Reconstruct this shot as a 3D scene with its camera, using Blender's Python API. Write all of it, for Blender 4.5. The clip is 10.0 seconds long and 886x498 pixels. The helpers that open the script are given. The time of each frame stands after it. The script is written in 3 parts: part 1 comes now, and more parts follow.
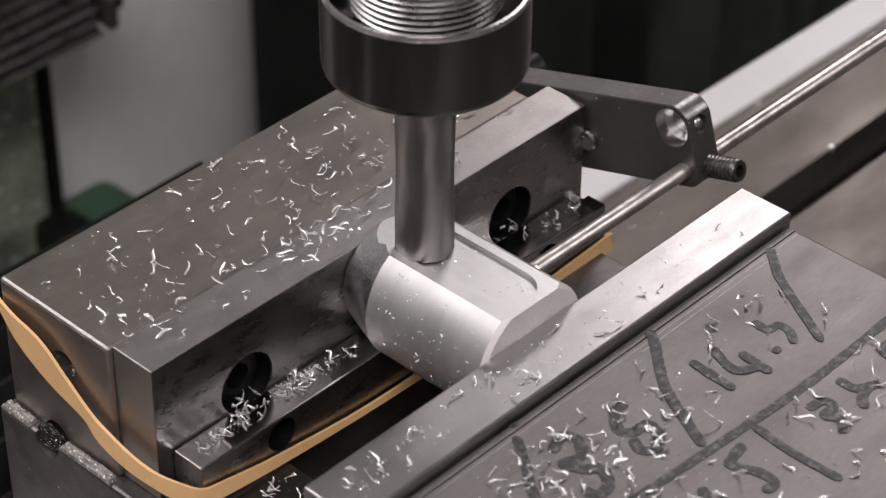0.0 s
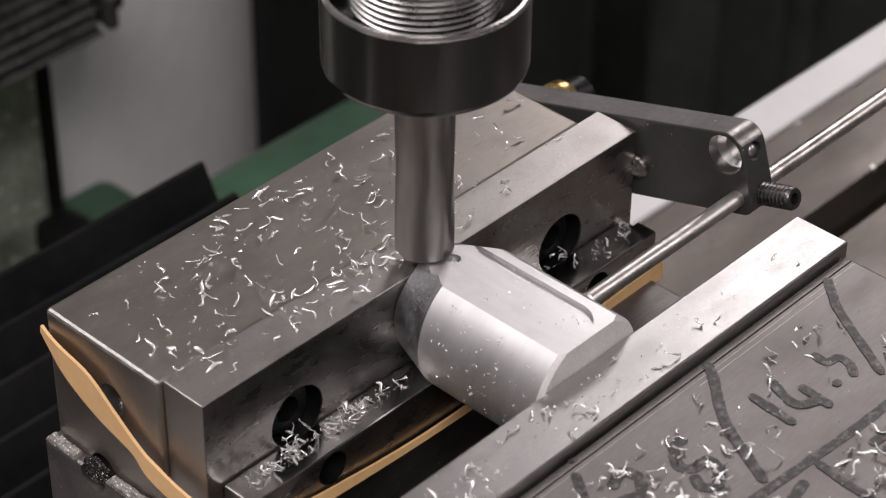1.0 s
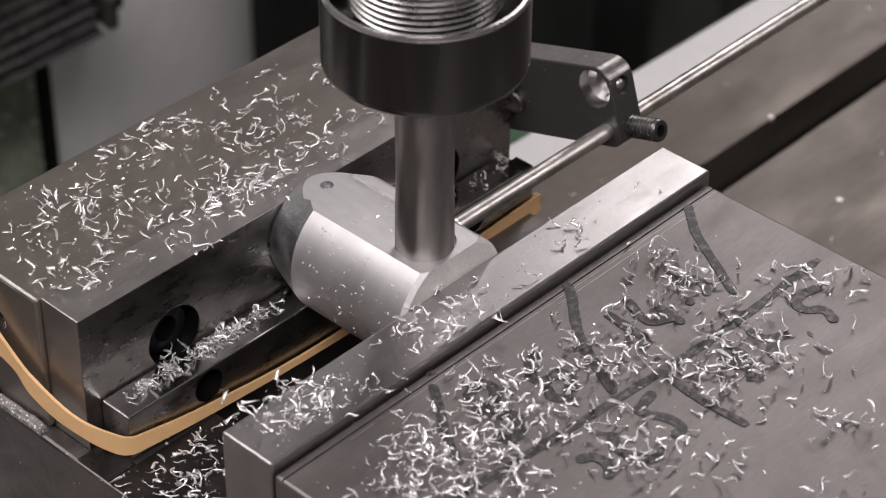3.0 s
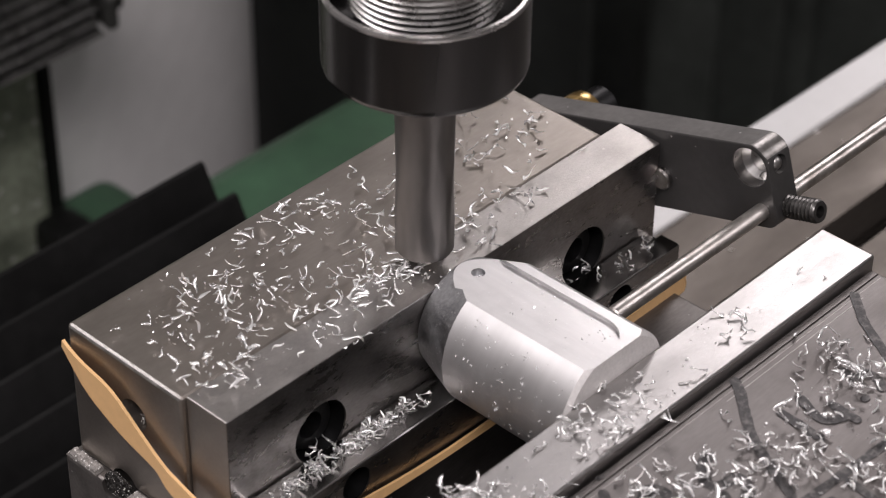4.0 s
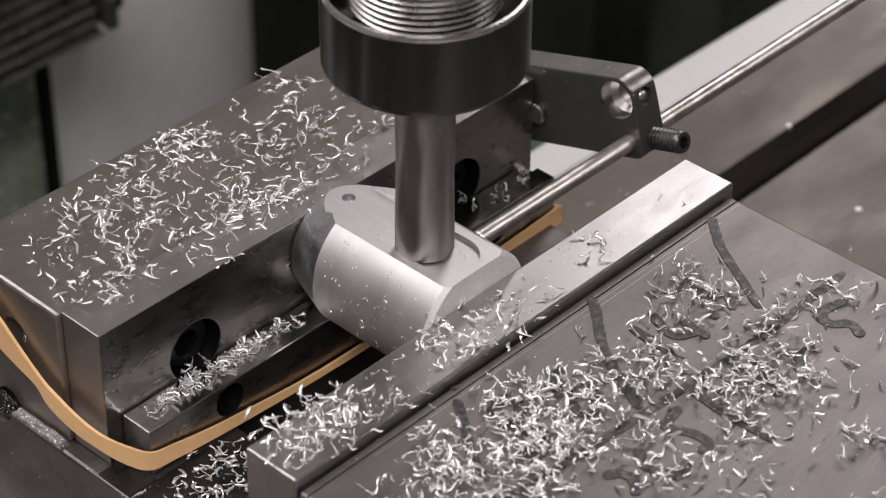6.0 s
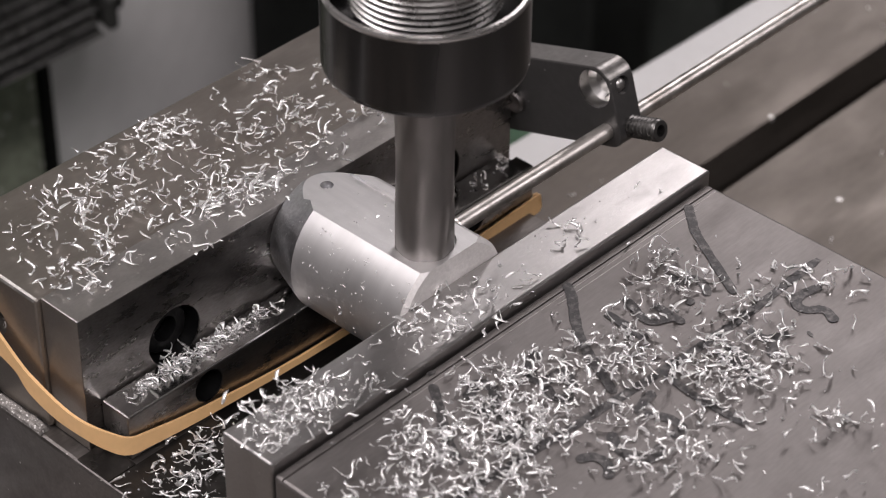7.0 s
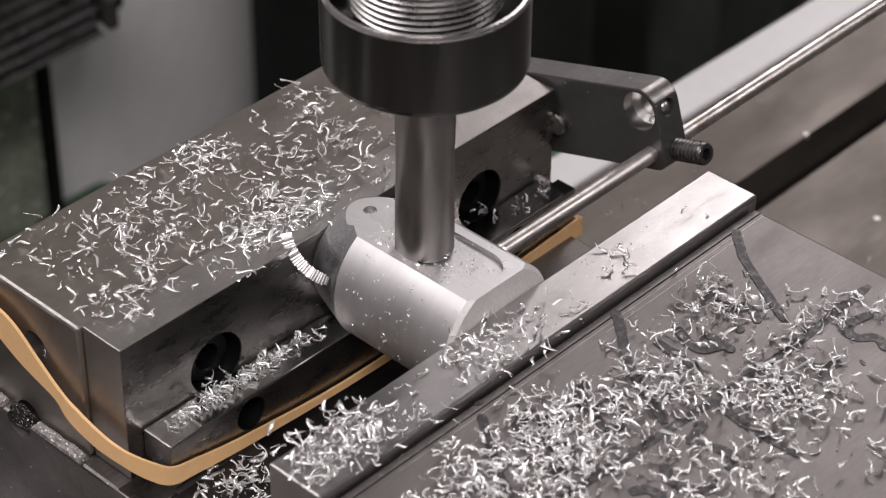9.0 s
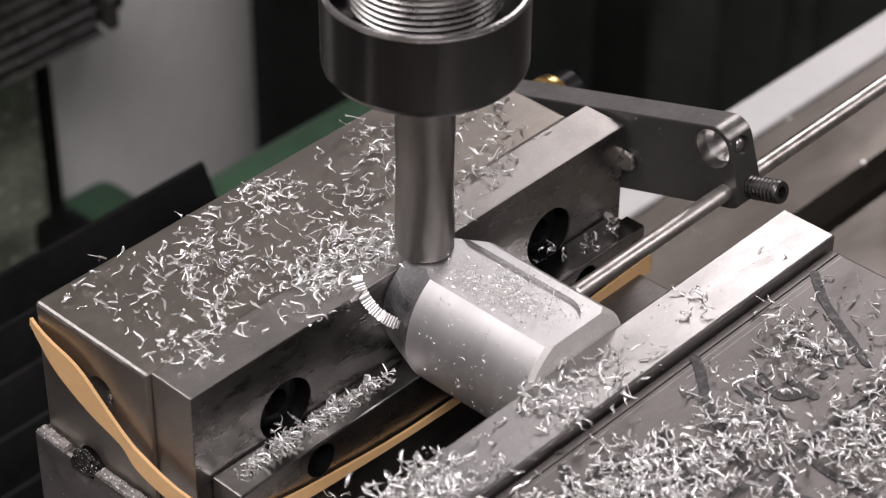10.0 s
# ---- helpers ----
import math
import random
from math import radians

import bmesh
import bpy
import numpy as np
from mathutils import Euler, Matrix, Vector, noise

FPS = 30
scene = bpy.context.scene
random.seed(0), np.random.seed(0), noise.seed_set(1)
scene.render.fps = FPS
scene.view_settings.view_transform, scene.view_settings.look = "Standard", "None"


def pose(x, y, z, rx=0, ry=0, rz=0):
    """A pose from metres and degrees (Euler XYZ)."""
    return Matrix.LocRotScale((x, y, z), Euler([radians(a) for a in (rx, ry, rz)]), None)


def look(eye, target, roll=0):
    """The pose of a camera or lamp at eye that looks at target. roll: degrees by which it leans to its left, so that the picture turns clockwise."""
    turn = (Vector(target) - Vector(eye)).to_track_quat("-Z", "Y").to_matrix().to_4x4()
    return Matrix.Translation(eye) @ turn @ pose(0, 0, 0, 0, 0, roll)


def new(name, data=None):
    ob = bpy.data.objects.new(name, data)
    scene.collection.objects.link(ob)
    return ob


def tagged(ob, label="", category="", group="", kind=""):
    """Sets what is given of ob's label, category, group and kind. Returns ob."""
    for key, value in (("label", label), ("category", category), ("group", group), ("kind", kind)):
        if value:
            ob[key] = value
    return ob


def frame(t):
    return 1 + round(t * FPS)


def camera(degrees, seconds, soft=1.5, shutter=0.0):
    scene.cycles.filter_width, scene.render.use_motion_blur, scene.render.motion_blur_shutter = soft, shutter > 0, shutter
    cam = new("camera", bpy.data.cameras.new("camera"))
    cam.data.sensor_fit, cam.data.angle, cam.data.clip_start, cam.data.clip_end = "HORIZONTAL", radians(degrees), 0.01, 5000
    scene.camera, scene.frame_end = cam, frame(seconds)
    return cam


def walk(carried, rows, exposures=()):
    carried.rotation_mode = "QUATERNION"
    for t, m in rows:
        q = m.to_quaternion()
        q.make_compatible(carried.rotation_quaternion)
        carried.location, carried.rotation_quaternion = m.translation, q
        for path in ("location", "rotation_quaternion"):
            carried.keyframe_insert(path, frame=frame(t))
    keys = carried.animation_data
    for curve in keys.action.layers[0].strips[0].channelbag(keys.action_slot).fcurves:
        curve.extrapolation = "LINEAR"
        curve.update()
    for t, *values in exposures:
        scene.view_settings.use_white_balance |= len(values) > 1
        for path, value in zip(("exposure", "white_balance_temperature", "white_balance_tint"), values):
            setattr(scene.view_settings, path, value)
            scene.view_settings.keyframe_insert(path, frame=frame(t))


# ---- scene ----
# Metres. x runs along the vise jaws, y away across the table, z up; z = 0 is the top of the rear jaw.
FOV = 20.49
EYE = Vector((-0.26359, -0.31822, 0.35673))
AIM = Vector((0.0791, 0.0014, 0.0))
cam = camera(FOV, 10.0, soft=1.1, shutter=0.12)
cam.data.dof.use_dof = True
cam.data.dof.focus_distance = 0.595
cam.data.dof.aperture_fstop = 21.0
STAND = look(EYE, AIM, 0.58)
walk(cam, [(0.0, STAND), (10.0, STAND)])

# ---- world, lamps ----
world = bpy.data.worlds.new("world")
scene.world = world
world.use_nodes = True
world.node_tree.nodes["Background"].inputs[0].default_value = (0.9, 0.95, 1.0, 1)
world.node_tree.nodes["Background"].inputs[1].default_value = 0.05
scene.view_settings.exposure = 0.0


def lamp(name, x, y, z, tx, ty, tz, sx, sy, watts, colour=(1.0, 0.925, 0.94)):
    data = bpy.data.lights.new(name, "AREA")
    data.shape, data.size, data.size_y, data.energy, data.color = "RECTANGLE", sx, sy, watts, colour
    ob = new(name, data)
    ob.matrix_world = look((x, y, z), (tx, ty, tz))
    return ob


lamp("hanging_lamp_back", 1.86, 1.14, 1.20, 0.6, 0.25, 0, 1.05, 0.78, 24)
lamp("ceiling_lamp_side", -0.9, 0.9, 1.78, -0.7, 0.8, 0, 1.8, 0.9, 34)
lamp("ceiling_lamp_front", -0.85, -0.95, 1.78, -0.15, -0.15, 0, 1.4, 0.5, 44)
# Unseen source, added for reflections on the vise; 44 degree spread spares the column.
lamp("unseen_source_side", 1.35, -1.05, 1.15, 0.1, 0, 0, 0.40, 0.60, 0.37).data.spread = radians(44)

# ---- materials ----


def material(name, colour, rough=0.5, metal=0.0, vary=0.12, scale=60.0, bump=0.0, bump_scale=400.0, stretch=(1, 1, 1), dirt=None,
             dirt_amount=0.0, dirt_scale=25.0, specks=0.0, speck_scale=300.0, speck_colour=(0.75, 0.74, 0.72), rough_vary=0.12):
    m = bpy.data.materials.new(name)
    m.use_nodes = True
    nt = m.node_tree
    b = nt.nodes["Principled BSDF"]
    link = nt.links.new

    def node(kind, **kw):
        n = nt.nodes.new(kind)
        for k, v in kw.items():
            n.inputs[k].default_value = v
        return n
    co = node("ShaderNodeTexCoord")
    mp = node("ShaderNodeMapping")
    mp.inputs["Scale"].default_value = stretch
    link(co.outputs["Object"], mp.inputs["Vector"])
    n1 = node("ShaderNodeTexNoise", Scale=scale, Detail=5.0, Roughness=0.6)
    link(mp.outputs[0], n1.inputs["Vector"])
    n2 = node("ShaderNodeTexNoise", Scale=scale * 9, Detail=3.0)
    link(mp.outputs[0], n2.inputs["Vector"])
    add = node("ShaderNodeMath")
    link(n1.outputs[0], add.inputs[0])
    link(n2.outputs[0], add.inputs[1])
    rng = node("ShaderNodeMapRange")
    rng.inputs["From Min"].default_value, rng.inputs["From Max"].default_value = 0.7, 1.3
    rng.inputs["To Min"].default_value, rng.inputs["To Max"].default_value = 1 - vary, 1 + vary
    link(add.outputs[0], rng.inputs["Value"])
    mul = node("ShaderNodeVectorMath")
    mul.operation = "MULTIPLY"
    mul.inputs[0].default_value = colour
    link(rng.outputs[0], mul.inputs[1])
    out = mul.outputs[0]
    if dirt:
        n3 = node("ShaderNodeTexNoise", Scale=dirt_scale, Detail=6.0, Roughness=0.65)
        link(co.outputs["Object"], n3.inputs["Vector"])
        r3 = node("ShaderNodeMapRange")
        r3.inputs["From Min"].default_value, r3.inputs["From Max"].default_value = 0.48, 0.72
        r3.inputs["To Max"].default_value = dirt_amount
        link(n3.outputs[0], r3.inputs["Value"])
        mix = node("ShaderNodeMix")
        mix.data_type = "RGBA"
        link(r3.outputs[0], mix.inputs[0])
        link(out, mix.inputs[6])
        mix.inputs[7].default_value = (*dirt, 1)
        out = mix.outputs[2]
    if specks:
        vo = node("ShaderNodeTexVoronoi", Scale=speck_scale)
        link(co.outputs["Object"], vo.inputs["Vector"])
        lt = node("ShaderNodeMath")
        lt.operation = "LESS_THAN"
        lt.inputs[1].default_value = specks
        link(vo.outputs["Distance"], lt.inputs[0])
        mx = node("ShaderNodeMix")
        mx.data_type = "RGBA"
        link(lt.outputs[0], mx.inputs[0])
        link(out, mx.inputs[6])
        mx.inputs[7].default_value = (*speck_colour, 1)
        out = mx.outputs[2]
    link(out, b.inputs["Base Color"])
    b.inputs["Metallic"].default_value = metal
    rr = node("ShaderNodeMapRange")
    rr.inputs["From Min"].default_value, rr.inputs["From Max"].default_value = 0.3, 0.7
    rr.inputs["To Min"].default_value, rr.inputs["To Max"].default_value = max(0.02, rough - rough_vary), min(1.0, rough + rough_vary)
    link(n1.outputs[0], rr.inputs["Value"])
    link(rr.outputs[0], b.inputs["Roughness"])
    if bump:
        n4 = node("ShaderNodeTexNoise", Scale=bump_scale, Detail=4.0)
        link(mp.outputs[0], n4.inputs["Vector"])
        bp = node("ShaderNodeBump", Strength=bump, Distance=0.0004)
        link(n4.outputs[0], bp.inputs["Height"])
        link(bp.outputs[0], b.inputs["Normal"])
    return m


JAW = material("ground_steel", (0.370, 0.337, 0.305), 0.36, 0.95, 0.07, 30, 0.10, 1500, (1, 4, 4), (0.20, 0.174, 0.152), 0.45, 26, rough_vary=0.04)
PLATE = material("jaw_plate_steel", (0.305, 0.290, 0.282), 0.30, 0.98, 0.22, 140, 0.24, 900, (0.6, 1.6, 1.6), (0.15, 0.14, 0.13), 0.55, 60, rough_vary=0.08)
TOPS = material("ground_plate_top", (0.45, 0.43, 0.412), 0.36, 0.98, 0.08, 90, 0.16, 1500, (1, 2, 2), (0.24, 0.222, 0.205), 0.45, 60, 0.10, 260, (0.52, 0.50, 0.48), rough_vary=0.05)
BAR = material("bright_ground_steel", (0.43, 0.418, 0.413), 0.36, 1.0, 0.07, 50, 0.10, 900, (1, 3, 3), (0.35, 0.337, 0.33), 0.45, 45, 0.07, 300, (0.60, 0.59, 0.58), rough_vary=0.07)
CAST = material("machined_iron", (0.185, 0.173, 0.165), 0.46, 0.9, 0.18, 35, 0.2, 700, (1, 4, 4), (0.06, 0.054, 0.048), 0.65, 22, 0.07, 260, (0.5, 0.49, 0.47))
ALU = material("aluminium", (0.58, 0.573, 0.573), 0.53, 1.0, 0.06, 40, 0.09, 1400, (0.04, 1, 0.04), (0.56, 0.553, 0.55), 0.5, 60, rough_vary=0.05)
FLATM = material("milled_aluminium", (0.78, 0.77, 0.77), 0.46, 1.0, 0.05, 60, 0.07, 1400, (1, 0.15, 1), (0.64, 0.635, 0.63), 0.5, 100, 0.10, 700, (0.84, 0.84, 0.84), rough_vary=0.07)
SAWN = material("sawn_aluminium", (0.80, 0.78, 0.77), 0.65, 0.7, 0.08, 150, 0.15, 1500)
WORN = material("worn_bright_edge", (0.50, 0.485, 0.465), 0.5, 1.0, 0.3, 300, 0.3, 900, (1, 1, 1), (0.35, 0.33, 0.30), 0.6, 250)
CONE = material("turned_steel_end", (0.46, 0.465, 0.475), 0.42, 1.0, 0.2, 120, 0.35, 900, (1, 1, 1), (0.25, 0.255, 0.265), 0.65, 140, 0.12, 600, (0.7, 0.7, 0.7))
NUTM = material("black_nut", (0.085, 0.083, 0.082), 0.26, 0.95, 0.14, 14, 0.05, 600, (1.2, 1.2, 0.1))
COLLET = material("collet_steel", (0.55, 0.54, 0.53), 0.28, 1.0, 0.1, 60)
MILL = material("carbide", (0.235, 0.222, 0.215), 0.42, 1.0, 0.22, 60, 0.08, 900, (1, 1, 0.15))
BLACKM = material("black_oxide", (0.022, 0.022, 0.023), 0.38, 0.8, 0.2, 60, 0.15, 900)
BRACKET = material("dark_anodised", (0.066, 0.064, 0.063), 0.33, 0.35, 0.10, 50, 0.08, 1200, (1, 1, 1), (0.045, 0.044, 0.043), 0.6, 60, 0.07, 220, (0.4, 0.39, 0.38), rough_vary=0.06)
# The gloss on the arm's top is put into this lighter colour.
SHEEN = material("sheen_anodised", (0.155, 0.15, 0.145), 0.48, 0.2, 0.18, 60, 0.1, 900, (1, 1, 1), (0.09, 0.088, 0.085), 0.5, 90, 0.08, 240, (0.5, 0.49, 0.48))
LAPPED = material("lapped_steel", (0.60, 0.59, 0.58), 0.20, 1.0, 0.10, 60, 0.04, 900, (0.3, 1, 1), (0.34, 0.33, 0.32), 0.4, 70, rough_vary=0.06)
# Painted highlight for the arm's rounded front corner.
ARMGLINT = material("glint_anodised_edge", (0.30, 0.29, 0.28), 0.36, 0.9, 0.25, 90, 0.15, 900, (1, 1, 1), (0.12, 0.115, 0.11), 0.5, 160)
ROD = material("bright_rod", (0.66, 0.63, 0.60), 0.36, 1.0, 0.3, 80, 0.25, 500, (0.2, 1, 1), (0.30, 0.265, 0.235), 0.75, 160, rough_vary=0.12)
TABLE = material("mill_table_iron", (0.158, 0.140, 0.124), 0.50, 0.75, 0.14, 15, 0.1, 400, (1, 3, 3), (0.10, 0.085, 0.072), 0.5, 9, 0.06, 45)
FRONT = material("front_jaw_iron", (0.238, 0.223, 0.217), 0.50, 0.95, 0.10, 30, 0.12, 900, (1, 5, 5), (0.145, 0.13, 0.122), 0.55, 24, 0.0, 1, rough_vary=0.06)
GRIT = material("gritty_residue", (0.27, 0.255, 0.24), 0.6, 0.35, 0.6, 500, 0.9, 1500, (1, 1, 1), (0.07, 0.065, 0.06), 0.7, 300, 0.25, 1100, (0.7, 0.69, 0.67))
SLUDGE = material("oily_chip_sludge", (0.016, 0.015, 0.014), 0.16, 0.2, 0.5, 400, 1.0, 900, (1, 1, 1), None, 0, 1, 0.20, 1300, (0.6, 0.59, 0.57))
BORE = material("bare_bore", (0.5, 0.49, 0.48), 0.36, 1.0, 0.1, 60)
WHITE = material("white_paint", (0.64, 0.637, 0.637), 0.45, 0.0, 0.03, 20)
GREEN = material("green_paint", (0.048, 0.110, 0.062), 0.45, 0.0, 0.15, 12, 0.1, 100, (1, 1, 1), (0.02, 0.03, 0.02), 0.5, 8)
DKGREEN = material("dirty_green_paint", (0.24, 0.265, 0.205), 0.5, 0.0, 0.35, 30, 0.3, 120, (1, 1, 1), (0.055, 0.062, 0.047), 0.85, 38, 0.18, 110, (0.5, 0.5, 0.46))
GREY = material("grey_paint", (0.84, 0.83, 0.83), 0.5, 0.0, 0.05, 8)
RUBBER = material("black_rubber", (0.042, 0.042, 0.040), 0.30, 0.0, 0.5, 60, 0.5, 250, (1, 1, 1), (0.012, 0.012, 0.012), 0.7, 50, 0.12, 260, (0.30, 0.29, 0.27))
COVER = material("matt_rubber", (0.007, 0.007, 0.007), 0.48, 0.0, 0.3, 30, 0.3, 150)
# Near-black for the shade and oil in the slots and for the base strips.
NEARBLACK = material("near_black_steel", (0.035, 0.032, 0.029), 0.38, 0.6, 0.3, 60, 0.3, 500, (1, 1, 1), (0.014, 0.012, 0.011), 0.7, 60)
DARK = material("dark_cloth", (0.011, 0.0128, 0.0115), 0.6, 0.0, 0.3, 10)
BANDM = material("tan_rubber", (0.76, 0.48, 0.23), 0.5, 0.0, 0.06, 40, 0.05, 400)
SCREWM = material("phosphate_screw", (0.17, 0.165, 0.16), 0.33, 0.95, 0.3, 90, 0.1, 900)
BRASS = material("brass", (0.70, 0.48, 0.20), 0.3, 1.0, 0.1, 40)
INK = material("marker_ink", (0.066, 0.064, 0.065), 0.5, 0.75, 0.5, 700, dirt=(0.23, 0.217, 0.211), dirt_amount=0.9, dirt_scale=520)
CHIP = material("chip_aluminium", (0.93, 0.925, 0.92), 0.28, 0.72, 0.10, 200, rough_vary=0.1)
RIBBON = material("ribbon_aluminium", (0.72, 0.71, 0.71), 0.38, 1.0, 0.25, 400, 0.3, 900)
CLOTH = material("grey_green_cloth", (0.046, 0.052, 0.047), 0.7, 0.0, 0.35, 14)
WALLM = material("wall_paint", (0.32, 0.315, 0.31), 0.8, 0.0, 0.06, 3)
CEILM = material("ceiling_paint", (0.42, 0.42, 0.41), 0.8, 0.0, 0.05, 3)
FLOORM = material("concrete", (0.10, 0.095, 0.09), 0.7, 0.0, 0.2, 6, 0.2, 80)

COVER.node_tree.nodes["Principled BSDF"].inputs["Specular IOR Level"].default_value = 0.2

# ---- mesh helpers ----


def shade(bm, smooth):
    """Round what is round; a large flat face stays flat beside its narrow bevels."""
    for e in bm.edges:
        e.smooth = False
        if len(e.link_faces) == 2:
            turn = e.calc_face_angle(0)
            a, b = (f.calc_area() for f in e.link_faces)
            e.smooth = turn < radians(smooth) and (turn < radians(4) or max(a, b) < 6 * min(a, b))
    for f in bm.faces:
        f.smooth = True


def mesh_of(name, bm, mat, smooth=35):
    me = bpy.data.meshes.new(name)
    bmesh.ops.recalc_face_normals(bm, faces=bm.faces)
    shade(bm, smooth)
    bm.to_mesh(me)
    bm.free()
    me.materials.append(mat)
    return me


def thing(name, label, category, group="", kind="", at=(0, 0, 0)):
    ob = new(name)
    ob.location = at
    return tagged(ob, label, category, group, kind)


def part(name, bm, mat, parent=None, label="", smooth=35):
    ob = new(name, mesh_of(name, bm, mat, smooth))
    ob.parent = parent
    if label:
        tagged(ob, label)
    return ob


def box(x0, x1, y0, y1, z0, z1, bevel=0.0, segs=2, bm=None):
    one = bmesh.new()
    bmesh.ops.create_cube(one, size=1)
    for v in one.verts:
        v.co = Vector(((x0 + x1) / 2 + v.co.x * (x1 - x0), (y0 + y1) / 2 + v.co.y * (y1 - y0), (z0 + z1) / 2 + v.co.z * (z1 - z0)))
    if bevel:
        bmesh.ops.bevel(one, geom=one.edges[:], offset=bevel, segments=segs, profile=0.5, affect="EDGES")
    return merge(bm, one)


def merge(bm, one):
    if bm is None:
        return one
    me = bpy.data.meshes.new("tmp")
    one.to_mesh(me)
    one.free()
    bm.from_mesh(me)
    bpy.data.meshes.remove(me)
    return bm


def lathe(profile, axis="z", at=(0, 0, 0), segs=64, bm=None, close=True):
    """A solid of revolution: profile rows (radius, height along the axis)."""
    one = bmesh.new()
    rings = []
    for r, h in profile:
        if r < 1e-7:
            rings.append([one.verts.new((0, 0, h))])
        else:
            rings.append([one.verts.new((r * math.cos(2 * math.pi * k / segs), r * math.sin(2 * math.pi * k / segs), h)) for k in range(segs)])
    for a, b in zip(rings, rings[1:]):
        for k in range(segs):
            j = (k + 1) % segs
            q = [a[k % len(a)], a[j % len(a)], b[j % len(b)], b[k % len(b)]]
            q = list(dict.fromkeys(q))
            if len(q) > 2:
                one.faces.new(q)
    if close:
        for ring in (rings[0], rings[-1]):
            if len(ring) > 1:
                one.faces.new(ring)
    turn = {"z": Matrix(), "x": Matrix.Rotation(radians(90), 4, "Y"), "y": Matrix.Rotation(radians(-90), 4, "X")}[axis]
    one.transform(Matrix.Translation(at) @ turn)
    return merge(bm, one)


def prism(points, x0, x1, bm=None, bevel=0.0):
    """An outline of (y, z) corners, drawn out along x."""
    one = bmesh.new()
    a = [one.verts.new((x0, y, z)) for y, z in points]
    b = [one.verts.new((x1, y, z)) for y, z in points]
    n = len(points)
    one.faces.new(a)
    one.faces.new(b)
    for k in range(n):
        one.faces.new((a[k], a[(k + 1) % n], b[(k + 1) % n], b[k]))
    bmesh.ops.recalc_face_normals(one, faces=one.faces)
    if bevel:
        bmesh.ops.bevel(one, geom=one.edges[:], offset=bevel, segments=2, profile=0.5, affect="EDGES")
    return merge(bm, one)


def cut(ob, tools, smooth=35):
    """Take the solids in tools away from ob, for good."""
    for bm in tools:
        bmesh.ops.recalc_face_normals(bm, faces=bm.faces)
        me = bpy.data.meshes.new("tool")
        bm.to_mesh(me)
        bm.free()
        tool = new("tool", me)
        mod = ob.modifiers.new("cut", "BOOLEAN")
        mod.operation, mod.solver, mod.object = "DIFFERENCE", "EXACT", tool
        dg = bpy.context.evaluated_depsgraph_get()
        done = bpy.data.meshes.new_from_object(ob.evaluated_get(dg))
        ob.modifiers.clear()
        mats = list(ob.data.materials)
        old = ob.data
        ob.data = done
        done.name = old.name
        bpy.data.meshes.remove(old)
        bpy.data.objects.remove(tool)
        bpy.data.meshes.remove(me)
    bm = bmesh.new()
    bm.from_mesh(ob.data)
    shade(bm, smooth)
    bm.to_mesh(ob.data)
    bm.free()
    ob.data.materials.clear()
    ob.data.materials.append(mats[0])
    return ob


def refinish(ob, mat, way, least):
    """Give the faces turned to one side a finish of their own."""
    ob.data.materials.append(mat)
    k = len(ob.data.materials) - 1
    for p in ob.data.polygons:
        if p.normal.dot(Vector(way)) > least:
            p.material_index = k


def sweep(points, width, thick, up=None, bm=None):
    """A flat strip along points; up gives the direction of its width at each point; width may be a list."""
    one = bmesh.new()
    rows = []
    n = len(points)
    for i, p in enumerate(points):
        p = Vector(p)
        wd = width[i] if isinstance(width, list) else width
        d = (Vector(points[min(i + 1, n - 1)]) - Vector(points[max(i - 1, 0)])).normalized()
        w = Vector(up[i] if up else (0, 0, 1))
        w = (w - d * w.dot(d)).normalized()
        o = d.cross(w)
        rows.append([one.verts.new(p + w * wd * a / 2 + o * thick * b / 2) for a, b in ((-1, -1), (1, -1), (1, 1), (-1, 1))])
    for a, b in zip(rows, rows[1:]):
        for k in range(4):
            one.faces.new((a[k], a[(k + 1) % 4], b[(k + 1) % 4], b[k]))
    one.faces.new(rows[0])
    one.faces.new(rows[-1])
    return merge(bm, one)


# ---- the room ----
FLOOR_Z, CEIL_Z = -1.0, 1.85
part_of_room = (("wall_north", box(-2.4, 3.4, 2.9, 3.0, FLOOR_Z, CEIL_Z), WALLM), ("wall_south", box(-2.4, 3.4, -2.6, -2.5, FLOOR_Z, CEIL_Z), WALLM),
                ("wall_west", box(-2.5, -2.4, -2.6, 3.0, FLOOR_Z, CEIL_Z), WALLM), ("wall_east", box(3.4, 3.5, -2.6, 3.0, FLOOR_Z, CEIL_Z), WALLM),
                ("floor", box(-2.5, 3.5, -2.6, 3.0, FLOOR_Z - 0.1, FLOOR_Z), FLOORM), ("ceiling", box(-2.5, 3.5, -2.6, 3.0, CEIL_Z, CEIL_Z + 0.1), CEILM))
for name, bm, mat in part_of_room:
    tagged(part(name, bm, mat), "plain workshop " + name.split("_")[0], name.split("_")[0], kind="structure")

# ---- the machine behind the table ----
machine = thing("milling_machine", "green and grey painted milling machine body behind the table", "machine")


def pleats(y0, y1, n, z0, z1, deep, low):
    """A zigzag outline from y0 to y1, whose ridges go from height z0 to z1."""
    pts = [(y0, low)]
    for k in range(n):
        a, z = k / n, z0 + (z1 - z0) * k / n
        pts += [(y0 + (y1 - y0) * (a + 0.08 / n), z - deep), (y0 + (y1 - y0) * (a + 0.5 / n), z), (y0 + (y1 - y0) * (a + 0.62 / n), z)]
    return pts + [(y1, low)]


